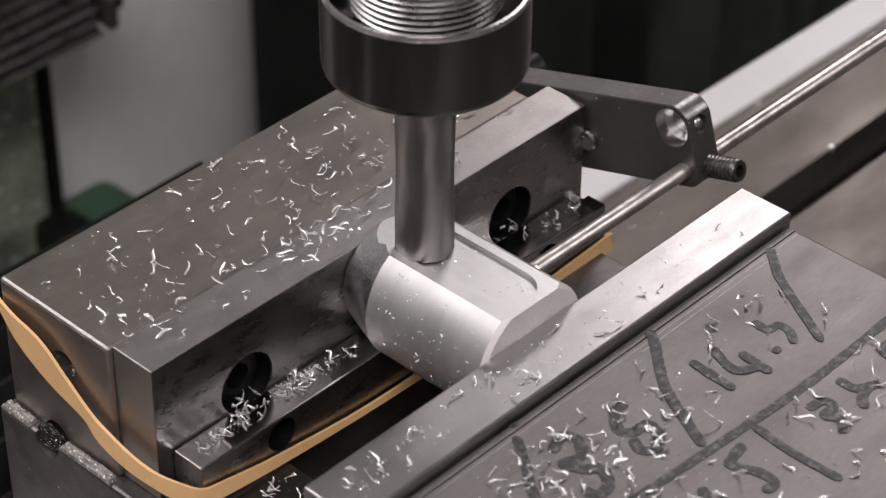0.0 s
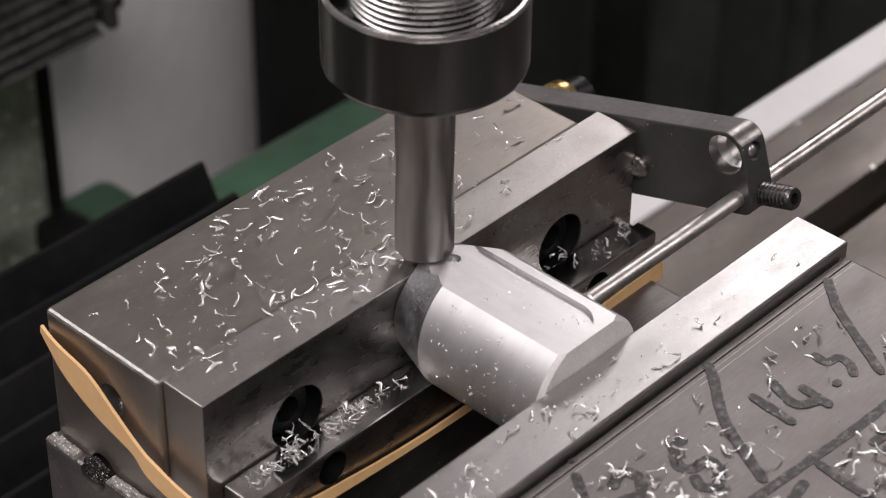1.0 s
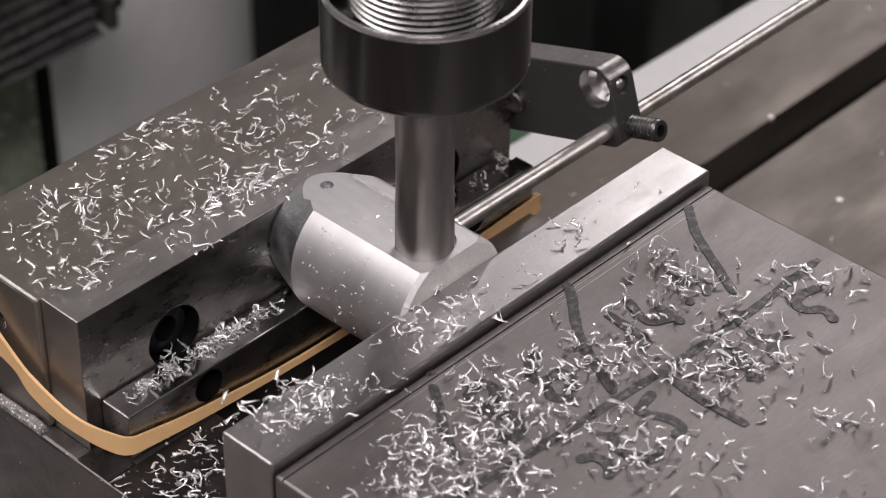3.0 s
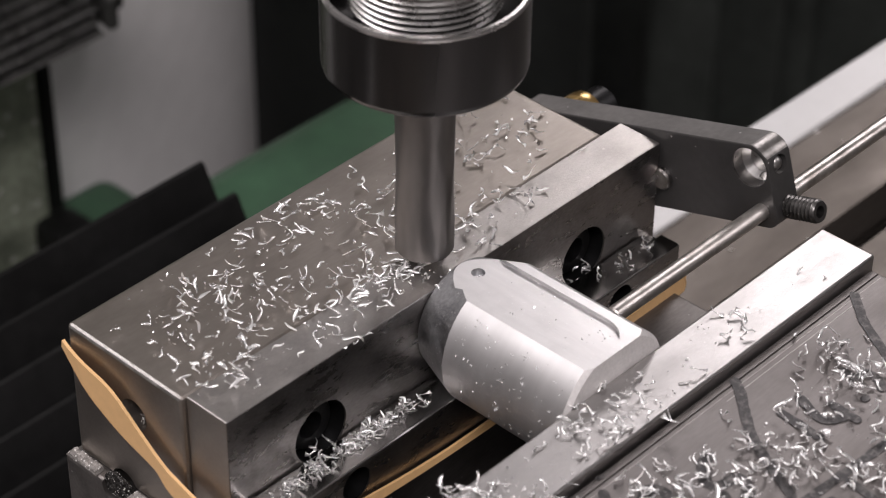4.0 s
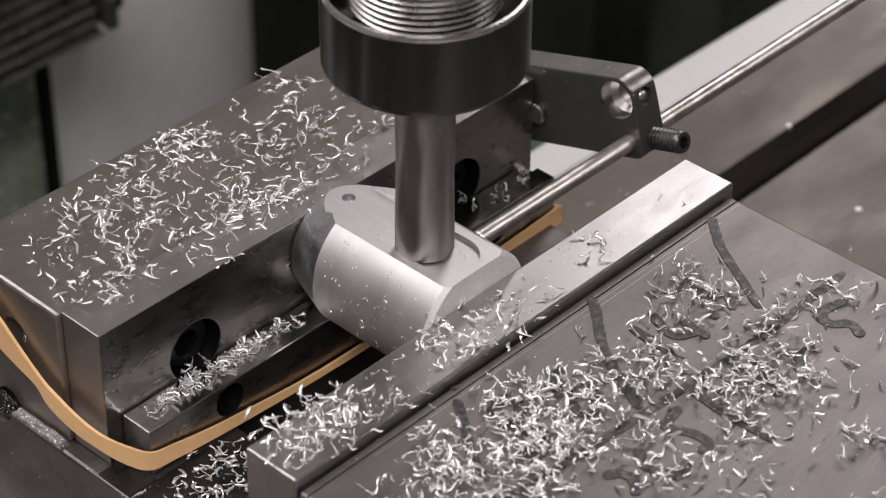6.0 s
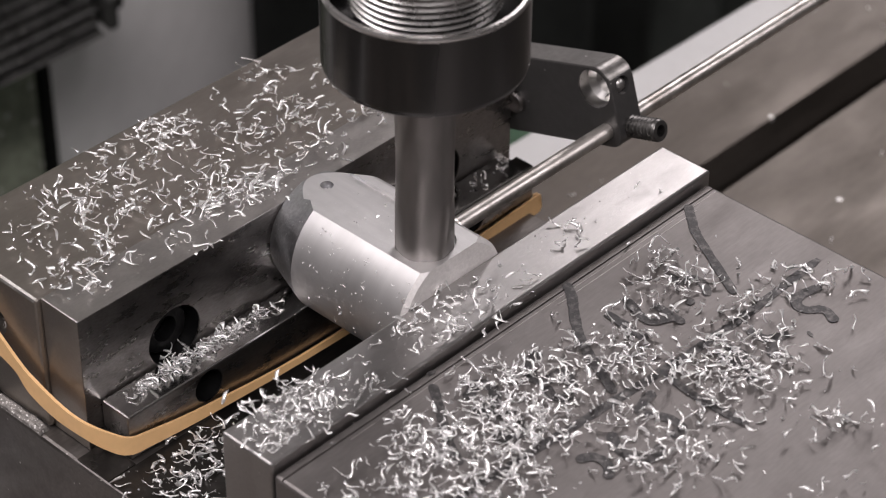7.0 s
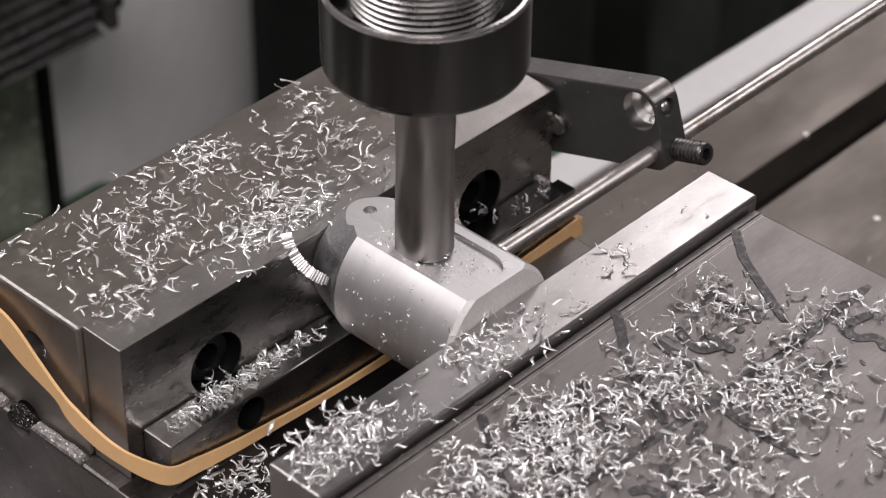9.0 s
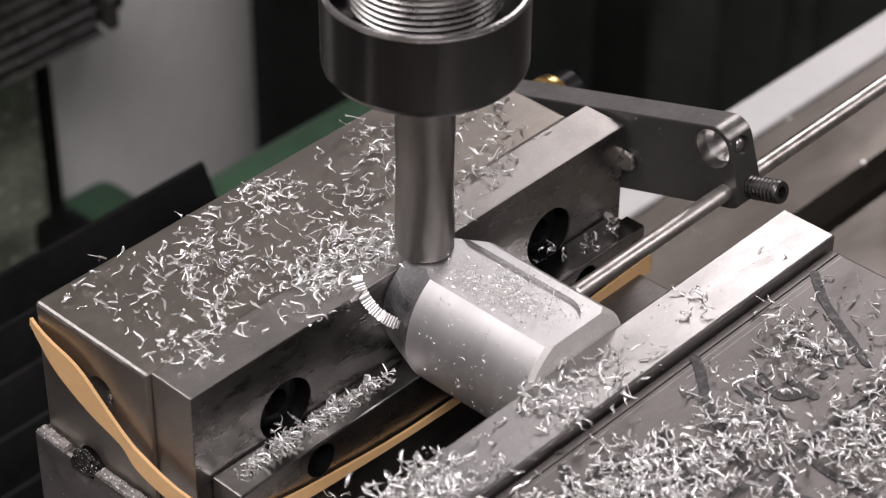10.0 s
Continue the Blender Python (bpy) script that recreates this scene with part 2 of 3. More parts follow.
def ribs(y0, z0, n, pitch, lean, back):
    """The side outline of a stack of n round ribs with deep grooves between, no two quite alike."""
    pts = [(back, z0)]
    for k in range(n):
        y, z = y0 + lean * k + 0.0022 * noise.noise((k * 1.7, 5, 0)), z0 + pitch * k
        h = pitch * (1 + 0.22 * noise.noise((k * 2.3, 1, 4)))
        pts += [(y + 0.010, z), (y + 0.002, z + h * 0.15), (y - 0.001, z + h * 0.38), (y, z + h * 0.55), (y + 0.004, z + h * 0.72), (y + 0.010, z + pitch * 0.9)]
    return pts + [(back, z0 + pitch * n)]


def ragged(bm, x1, amount):
    """Wear the end at x1 uneven, as torn rubber."""
    for v in bm.verts:
        if abs(v.co.x - x1) < 1e-6:
            v.co.x += amount * noise.noise((v.co.y * 170, v.co.z * 170, 2))
    return bm


def upright(x0, x1, y0, y1, z0, z1, round_by, segs):
    """A post whose standing edges alone are rounded."""
    bm = box(x0, x1, y0, y1, z0, z1)
    standing = [e for e in bm.edges if abs(e.verts[0].co.z - e.verts[1].co.z) > 0.1]
    bmesh.ops.bevel(bm, geom=standing, offset=round_by, segments=segs, profile=0.5, affect="EDGES")
    return bm


def build_machine():
    part("column", upright(-0.100, 0.573, 0.46, 1.02, FLOOR_Z, 0.9, 0.260, 28), GREY, machine, "light grey painted column with rounded edges")
    part("knee", box(-0.05, 0.30, -0.16, 0.149, FLOOR_Z + 0.002, -0.2005, 0.01, 2), GREEN, machine, "green painted knee under the table")
    part("saddle", box(-0.1, 0.372, 0.150, 0.286, FLOOR_Z + 0.25, -0.2, 0.014, 4), GREEN, machine, "green painted casting")
    part("bracket_foot", box(0.284, 0.330, 0.400, 0.459, FLOOR_Z + 0.25, -0.330, 0.010, 3), GREEN, machine, "green painted casting")
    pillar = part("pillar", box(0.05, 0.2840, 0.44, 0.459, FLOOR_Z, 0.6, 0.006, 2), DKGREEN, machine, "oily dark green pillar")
    part("pillar_edge", box(0.2845, 0.295, 0.445, 0.458, FLOOR_Z, 0.6, 0.003, 2), COVER, machine, "black sealing strip")
    part("seal_block", box(0.262, 0.284, 0.405, 0.4295, -0.36, -0.310, 0.005, 2), COVER, machine, "black rubber block")
    part("way_cover", prism(pleats(0.206, 0.094, 7, -0.117, -0.150, 0.010, -0.42), -0.15, 0.1705), COVER, machine, "black folded rubber way cover")
    part("bellows", ragged(prism(ribs(0.3935, -0.2071, 15, 0.0052, 0.0020, 0.4395), 0.19, 0.2850), 0.2850, 0.0035), RUBBER, machine, "black ribbed rubber bellows", 20)
    part("bellows_flange", prism([(0.393, -0.2059), (0.393, -0.1909), (0.4138, -0.1782), (0.4390, -0.165), (0.4390, -0.1967)], 0.2890, 0.2949, None, 0.0015), RUBBER, machine)
    part("bellows_clip", box(0.2951, 0.3047, 0.4011, 0.4172, -0.2036, -0.1851, 0.002), BLACKM, machine)
    part("bellows_clip", box(0.2951, 0.3116, 0.4310, 0.4440, -0.199, -0.1782, 0.002), BLACKM, machine)
    part("clip_bolt", lathe([(0.0, 0.0), (0.0035, 0.0), (0.0035, 0.0035), (0.0023, 0.0046), (0.0, 0.0046)], "z", (0.300, 0.4092, -0.1851), 12), BLACKM, machine, "dull steel bolt")


build_machine()


def curtain_mesh(line):
    """A hanging cloth 6 mm thick along a line of (x, y) on the floor."""
    bm = bmesh.new()
    cols = []
    for k, (x, y) in enumerate(line):
        (xa, ya), (xb, yb) = line[max(k - 1, 0)], line[min(k + 1, len(line) - 1)]
        d = math.hypot(xb - xa, yb - ya)
        dx, dy = -0.006 * (yb - ya) / d, 0.006 * (xb - xa) / d
        cols.append([bm.verts.new((x + a * dx, y + a * dy, z)) for a, z in ((0, FLOOR_Z + 0.01), (0, 0.7), (1, 0.7), (1, FLOOR_Z + 0.01))])
    for a, b in zip(cols, cols[1:]):
        for j in range(4):
            bm.faces.new((a[j], a[(j + 1) % 4], b[(j + 1) % 4], b[j]))
    bm.faces.new(cols[0])
    bm.faces.new(cols[-1])
    return bm


def build_curtains():
    # This first run along y is added to shade the column's rounded corner.
    line = [(0.625 + 0.008 * math.sin(k * 0.34), 0.40 + 0.0084 * k) for k in range(35)]
    line += [(0.628 + 0.005 * k, 0.70 + 0.030 * math.sin(k * 0.22) * min(1, k / 20)) for k in range(1, 96)]
    tagged(part("curtain", curtain_mesh(line), DARK), "black hanging workshop curtain in folds", "curtain")
    line = [(1.112 + 0.004 * k, 0.76 + 0.050 * math.sin(k * 0.30) + 0.020 * math.sin(k * 0.13 + 1)) for k in range(260)]
    tagged(part("curtain", curtain_mesh(line), CLOTH), "dark grey-green hanging curtain in deep folds", "curtain")


build_curtains()

# ---- spindle, collet nut, end mill ----
SX, SY = 0.0733, 0.0020
spindle = thing("spindle", "dark collet chuck with a steel end mill", "spindle", at=(SX, SY, 0))


def build_spindle():
    r = 0.02365
    part("collet_nut", lathe([(0.0080, 0.0566), (0.0165, 0.0558), (0.0212, 0.0556), (0.0224, 0.0559), (0.0233, 0.0567), (r, 0.0578), (r, 0.0762), (0.0234, 0.0765),
                              (0.0226, 0.0762), (0.0220, 0.0680), (0.0150, 0.0670), (0.0080, 0.067)], "z", segs=128), NUTM, spindle, "dark turned steel collet nut")
    # Bright steel ring added for the specular line along the nut's rim.
    part("nut_rim", lathe([(0.02370, 0.0758), (0.02377, 0.0763), (0.02345, 0.0769), (0.0227, 0.0770), (0.0225, 0.0765)], "z", segs=128, close=False), COLLET, spindle, "bright ring for the rim's highlight")
    prof = [(0.0, 0.0672), (0.0145, 0.0672), (0.0145, 0.0716)]
    for k in range(9):
        z = 0.0722 + k * 0.0016
        prof += [(0.0163, z), (0.0173, z + 0.0005), (0.0173, z + 0.0009)]
    prof += [(0.0163, 0.0872), (0.0163, 0.14), (0.03, 0.142), (0.03, 0.3), (0.0, 0.3)]
    part("chuck_thread", lathe(prof, "z", segs=128), COLLET, spindle, "bright threaded chuck nose")


def build_mill():
    n, r, core = 6, 0.0071, 0.00685
    bm = bmesh.new()
    rings = []
    levels = 40
    seg = 72
    for k in range(levels + 1):
        z = 0.0040 + 0.040 * k / levels
        twist = z * 22
        ring = []
        for j in range(seg):
            a = 2 * math.pi * j / seg
            u = ((a - twist) * n / (2 * math.pi)) % 1.0
            depth = 0.0 if u < 0.32 else math.sin(math.pi * (u - 0.32) / 0.68) ** 0.8
            if k > levels - 6:
                depth *= (levels - k) / 6
            rr = r - (r - core) * depth
            ring.append(bm.verts.new((rr * math.cos(a), rr * math.sin(a), z)))
        rings.append(ring)
    for a, b in zip(rings, rings[1:]):
        for j in range(seg):
            bm.faces.new((a[j], a[(j + 1) % seg], b[(j + 1) % seg], b[j]))
    bm.faces.new(rings[0])
    bm.faces.new(rings[-1])
    bm = lathe([(0.0, 0.0438), (r, 0.0438), (r, 0.06), (0.0, 0.06)], "z", segs=48, bm=bm)
    return part("end_mill", bm, MILL, spindle, "grey fluted steel end mill")


build_spindle()
mill = build_mill()

# ---- the table and what rides on it ----
RIDERS = []


def rides(ob):
    RIDERS.append(ob)
    return ob


def build_table():
    t = rides(thing("milling_table", "brownish grey iron milling table with tee slots", "table"))
    top, low = -0.12, -0.20
    pts = [(-0.20, low), (-0.20, top)]
    for c in (-0.140, -0.056, 0.028):
        pts += [(c - 0.0075, top), (c - 0.0075, top - 0.016), (c - 0.013, top - 0.016), (c - 0.013, top - 0.027), (c + 0.013, top - 0.027),
                (c + 0.013, top - 0.016), (c + 0.0075, top - 0.016), (c + 0.0075, top)]
    pts += [(0.0735, top), (0.0735, low)]
    part("table_top", prism(pts, -0.25, 0.62), TABLE, t)
    # The slots' shade, with some oil, is put in as near-black strips.
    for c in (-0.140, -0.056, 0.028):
        part("slot_shade_oil", box(-0.249, 0.619, c - 0.0072, c + 0.0072, top - 0.0268, top - 0.0190), NEARBLACK, t, "black strip for the shade and oil in the tee slot")
    s = rides(thing("scale_cover", "white painted cover strip along the table's rear edge", "cover"))
    strip = part("strip", box(-0.40, 0.47, 0.0, 0.0162, -0.165, -0.118, 0.001), WHITE, s)
    strip.matrix_basis = pose(0.15, 0.0735, 0, 0, 0, -0.9)


build_table()


def screw_head(name, x, z, y, r, parent):
    bm = lathe([(r * 0.5, y + 0.004), (r * 0.5, y), (r * 0.92, y), (r, y + 0.0008), (r, y + 0.007), (r * 0.5, y + 0.007)], "y", (x, 0, z), 32, None, False)
    bm = lathe([(0.0, y + 0.0042), (r * 0.52, y + 0.0042)], "y", (x, 0, z), 6, bm, False)
    return part(name, bm, BLACKM, parent, "black socket head screw")


def ridge(y0, y1, seed):
    """A lumpy bank of caked dirt along the ledge, from y0 to y1."""
    bm = bmesh.new()
    rows, n = [], int((y1 - y0) / 0.0005)
    for i in range(n + 1):
        y = y0 + (y1 - y0) * i / n
        ring = []
        for x, h in ((-0.00475, 0.0), (-0.0046, 0.7), (-0.0040, 1.0), (-0.0034, 0.85), (-0.0027, 1.0), (-0.0021, 0.9), (-0.0016, 0.0)):
            k = 0.0013 * (1 + 0.55 * noise.noise((y * 900, x * 1500, seed)) + 0.4 * noise.noise((y * 250, seed, 0))) * (0.2 if i in (0, n) else 1)
            ring.append(bm.verts.new((x + 0.0002 * noise.noise((y * 700, h, seed)), y, -0.0397 + h * max(0.0003, k))))
        rows.append(ring)
    for a, b in zip(rows, rows[1:]):
        for j in range(6):
            bm.faces.new((a[j], a[j + 1], b[j + 1], b[j]))
        bm.faces.new((a[6], a[0], b[0], b[6]))
    bm.faces.new(rows[0])
    bm.faces.new(rows[-1])
    return bm


def sludge(x, y, z):
    """A rough plug of oily dirt in the open hole of the ledge."""
    bm = bmesh.new()
    bmesh.ops.create_icosphere(bm, subdivisions=4, radius=0.0043)
    for v in bm.verts:
        k = 1 + 0.30 * noise.noise(v.co * 600) + 0.14 * noise.noise(v.co * 1700)
        v.co = Vector((x + v.co.x * 0.42 * k, y + v.co.y * k, z + v.co.z * 0.75 * k))
    return bm


def build_vise():
    v = rides(thing("machine_vise", "ground steel machine vise with bolted jaw plates, on the milling table", "vise"))
    rear = part("rear_jaw", box(-0.0014, 0.143, 0.0132, 0.0527, -0.0395, -0.0003, 0.0009), JAW, v)
    cut(rear, [lathe([(0.0042, -0.03), (0.0042, 0.012)], "x", (0, 0.0305, -0.0150), 32), lathe([(0.0044, -0.02), (0.0044, 0.004)], "x", (0, 0.0365, -0.0405), 32)])
    refinish(rear, WORN, (-0.7, 0, 0.7), 0.85)
    part("dirt_ridge", ridge(0.0430, 0.0540, 1), GRIT, v, "gritty residue caked on the ledge")
    part("dirt_ridge", ridge(0.0130, 0.0315, 2), GRIT, v, "gritty residue caked on the ledge")
    part("sludge", sludge(-0.0030, 0.0368, -0.0400), SLUDGE, v, "black oily sludge full of fine chips")
    plate = part("jaw_plate", box(0.0, 0.15, 0.0, 0.01315, -0.0395, 0.0, 0.00025), PLATE, v, "ground steel jaw plate with counterbored screw holes")
    cut(plate, [lathe([(0.0082, -0.02), (0.0082, 0.009)], "y", (x, 0, -0.0205), 48) for x in (0.0285, 0.1214)])
    refinish(plate, TOPS, (0, 0, 1), 0.9)
    refinish(plate, JAW, (-1, 0, 0), 0.9)
    # A black lining darkens the inside of each counterbore.
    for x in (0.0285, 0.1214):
        part("counterbore", lathe([(0.0081, 0.0004), (0.0081, 0.0089)], "y", (x, 0, -0.0205), 48, None, False), BLACKM, plate, "black lining of the counterbore")
        screw_head("socket_screw", x, -0.0205, 0.0035, 0.0070, v)
    base = part("base", box(-0.0048, 0.146, -0.26, 0.0545, -0.0925, -0.0397, 0.001), CAST, v)
    cut(base, [box(0.03, 0.116, -0.24, -0.001, -0.08, -0.02), lathe([(0.0044, -0.02), (0.0044, 0.004)], "x", (0, 0.0365, -0.0405), 32)])
    part("foot", box(-0.012, 0.155, -0.26, 0.0545, -0.1198, -0.0927, 0.002), CAST, v)
    part("front_plate", box(-0.0002, 0.153, -0.065, -0.0492, -0.0395, -0.0031, 0.0006), BAR, v, "bright ground steel jaw plate")
    front = part("front_jaw", box(0.0, 0.1512, -0.22, -0.0655, -0.0395, -0.006, 0.0009), FRONT, v, "grey machined front jaw with marker writing")
    cut(front, [box(-0.01, 0.16, -0.0683, -0.0678, -0.0065, 0.0)])
    # Thin strips laid on the base top make it darker here.
    part("base_dark_strip", box(-0.0042, 0.0299, -0.0488, -0.0118, -0.03965, -0.0394), NEARBLACK, v, "thin dark strip on the vise base")
    part("base_dark_strip", box(-0.0042, 0.0043, -0.0116, -0.0003, -0.03965, -0.0393), NEARBLACK, v, "thin dark strip on the vise base")
    part("scribed_line", box(0.088, 0.1405, -0.07085, -0.07065, -0.00605, -0.00594), WORN, front, "bright scribed line")
    part("scribed_line", box(0.020, 0.150, -0.06935, -0.06920, -0.00605, -0.00594), WORN, front, "bright scribed line")
    return v, front


vise, front_jaw = build_vise()

STROKES = {
    "ruled_line": (0.0026, [(0.020, -0.099), (0.0499, -0.1014), (0.0843, -0.1040), (0.1099, -0.1053), (0.1454, -0.1048)]),
    "digit_six": (0.003, [(0.072, -0.0793), (0.0675, -0.08), (0.0637, -0.0842), (0.0651, -0.0871), (0.0697, -0.0879), (0.0683, -0.0921), (0.0644, -0.0944), (0.0619, -0.0921), (0.0636, -0.0884)]),
    "digit_eight": (0.0032, [(0.0477, -0.0785), (0.0532, -0.0767), (0.0547, -0.0803), (0.0507, -0.084), (0.0466, -0.0829), (0.0482, -0.0868), (0.051, -0.0902), (0.0483, -0.0943), (0.0444, -0.0948), (0.0431, -0.0912)]),
    "side_line": (0.0026, [(0.0462, -0.0693), (0.0408, -0.0768), (0.035, -0.0844), (0.0308, -0.0925)]),
    "dot": (0.003, [(0.049, -0.0658), (0.0486, -0.0671)]),
    "digit_three": (0.0026, [(0.1151, -0.0823), (0.1149, -0.0865), (0.1182, -0.0877), (0.118, -0.091), (0.1152, -0.0943)]),
    "small_three": (0.0028, [(0.0986, -0.1105), (0.1033, -0.1114), (0.1033, -0.1142), (0.0994, -0.1147), (0.1008, -0.1178), (0.0975, -0.1212)]),
    "digit_seven": (0.0028, [(0.1117, -0.1091), (0.112, -0.1141), (0.1172, -0.1171)]),
    "seven_stem": (0.0028, [(0.1147, -0.1157), (0.1104, -0.1171), (0.1078, -0.1197)]),
    "digit_five": (0.0029, [(0.1369, -0.1116), (0.1307, -0.1102), (0.1273, -0.1116), (0.1272, -0.1145), (0.1302, -0.1177), (0.1283, -0.1223)]),
    "second_point": (0.0032, [(0.1201, -0.1205), (0.121, -0.1208)]),
    "lower_two": (0.0028, [(0.0791, -0.1073), (0.0739, -0.1084), (0.0718, -0.1098), (0.0742, -0.1154), (0.0739, -0.1198), (0.07, -0.1201)]),
    "lower_curl": (0.003, [(0.0617, -0.1095), (0.0588, -0.1138), (0.0591, -0.1195), (0.0628, -0.1218), (0.0661, -0.1199)]),
    "lower_bend": (0.0028, [(0.0495, -0.1098), (0.0529, -0.1119), (0.053, -0.1157), (0.0499, -0.1189)]),
    "cross_line": (0.0028, [(0.0954, -0.0667), (0.0925, -0.0711), (0.0860, -0.078), (0.0807, -0.0850), (0.0725, -0.1013)]),
    "end_line": (0.0026, [(0.1406, -0.0678), (0.1360, -0.073), (0.1319, -0.0782), (0.1203, -0.0985)]),
    "lower_line": (0.0024, [(0.0856, -0.1054), (0.0844, -0.1164), (0.0848, -0.1299)]),
    "digit_one": (0.0027, [(0.0934, -0.0809), (0.0925, -0.0944)]),
    "digit_four": (0.0027, [(0.1006, -0.0811), (0.0980, -0.0901), (0.1029, -0.0937)]),
    "four_stem": (0.0027, [(0.1038, -0.0872), (0.1031, -0.0968)]),
    "point": (0.0030, [(0.1105, -0.0918), (0.1105, -0.0938)]),
}


def smooth_line(pts, steps=6):
    """A curve through the points (Catmull-Rom)."""
    v = [Vector(p) for p in pts]
    v = [v[0] * 2 - v[1]] + v + [v[-1] * 2 - v[-2]]
    out = []
    for a, b, c, d in zip(v, v[1:], v[2:], v[3:]):
        for k in range(steps):
            t = k / steps
            out.append(0.5 * (2 * b + (c - a) * t + (2 * a - 5 * b + 4 * c - d) * t * t + (3 * b - a - 3 * c + d) * t ** 3))
    return out + [v[-2]]


def build_marker():
    for k, (name, (width, pts)) in enumerate(STROKES.items()):
        line = smooth_line([(x, y, -0.00592 + k * 6e-6 + i * 4e-6) for i, (x, y) in enumerate(pts)], 16)
        n = len(line) - 1
        far = [0.0]
        for a, b in zip(line, line[1:]):
            far.append(far[-1] + (b - a).length)
        wide = []
        for d in far:
            end = min(1.0, (0.00015 + min(d, far[-1] - d)) / (width * 0.5))
            wide.append(width * (0.92 + 0.12 * noise.noise((d * 250, k, 0)) + 0.16 * noise.noise((d * 1300, k, 7))) * math.sqrt(1 - (1 - end) ** 2))
        part(name, sweep(line, wide, 0.00008, [(line[min(i + 1, n)] - line[max(i - 1, 0)]).cross(Vector((0, 0, 1))) for i in range(n + 1)]), INK, front_jaw, "dark felt marker stroke")


build_marker()


def build_parallel():
    p = rides(thing("parallel_bar", "dark steel parallel bar against the vise jaw", "bar"))
    a = part("bar", box(0.0045, 0.1485, -0.0100, -0.0002, -0.0394, -0.0262, 0.0005), PLATE, p)
    cut(a, [lathe([(0.0045, -0.03), (0.0045, 0.02)], "y", (x, 0, -0.0315), 32) for x in (0.030, 0.125)] + [box(0.1440, 0.1500, -0.0040, 0.001, -0.0285, -0.02)])
    refinish(a, LAPPED, (0, 0, 1), 0.9)
    # Each through hole gets a black lining too.
    for x in (0.030, 0.125):
        part("bore", lathe([(0.0044, -0.0097), (0.0044, -0.0010), (0.0, -0.0010)], "y", (x, 0, -0.0315), 32, None, False), BLACKM, p, "black lining of the through hole")


def build_workpiece():
    xa, za, r1, r0 = 0.0745, -0.0110, 0.0182, 0.0143
    w = rides(thing("workpiece", "bright turned aluminium cylinder with a milled flat, clamped in the vise", "workpiece"))
    bm = lathe([(r1 - 0.0011, -0.0491), (r1, -0.0480), (r1, -0.0121)], "y", (xa, 0, za), 128)
    body = part("body", bm, ALU, w)
    flat = [box(xa - 0.04, xa + 0.04, -0.06, 0.01, 0.0042, 0.05)]
    cut(body, flat, 12)
    tail = part("tail", lathe([(r1, -0.01211), (r0, -0.0006), (r0 - 0.0005, -0.0001)], "y", (xa, 0, za), 128), CONE, w, "dull grey tapered end")
    cut(tail, [box(xa - 0.04, xa + 0.04, -0.06, 0.01, 0.0042, 0.05)], 12)
    slot = box(xa - 0.0075, xa + 0.0075, -0.0400, 0.01, 0.0033, 0.05)
    cut(body, [slot, lathe([(0.0075, 0.0033), (0.0075, 0.05)], "z", (xa, -0.0400, 0), 48)], 12)
    cut(tail, [box(xa - 0.0075, xa + 0.0075, -0.0400, 0.01, 0.0033, 0.05), lathe([(0.0017, 0.0012), (0.0017, 0.05)], "z", (xa + 0.0005, -0.006, 0), 24)], 12)
    refinish(tail, FLATM, (0, 0, 1), 0.98)
    refinish(body, FLATM, (0, 0, 1), 0.98)
    refinish(body, SAWN, (0, -1, 0), 0.5)


build_parallel()
build_workpiece()


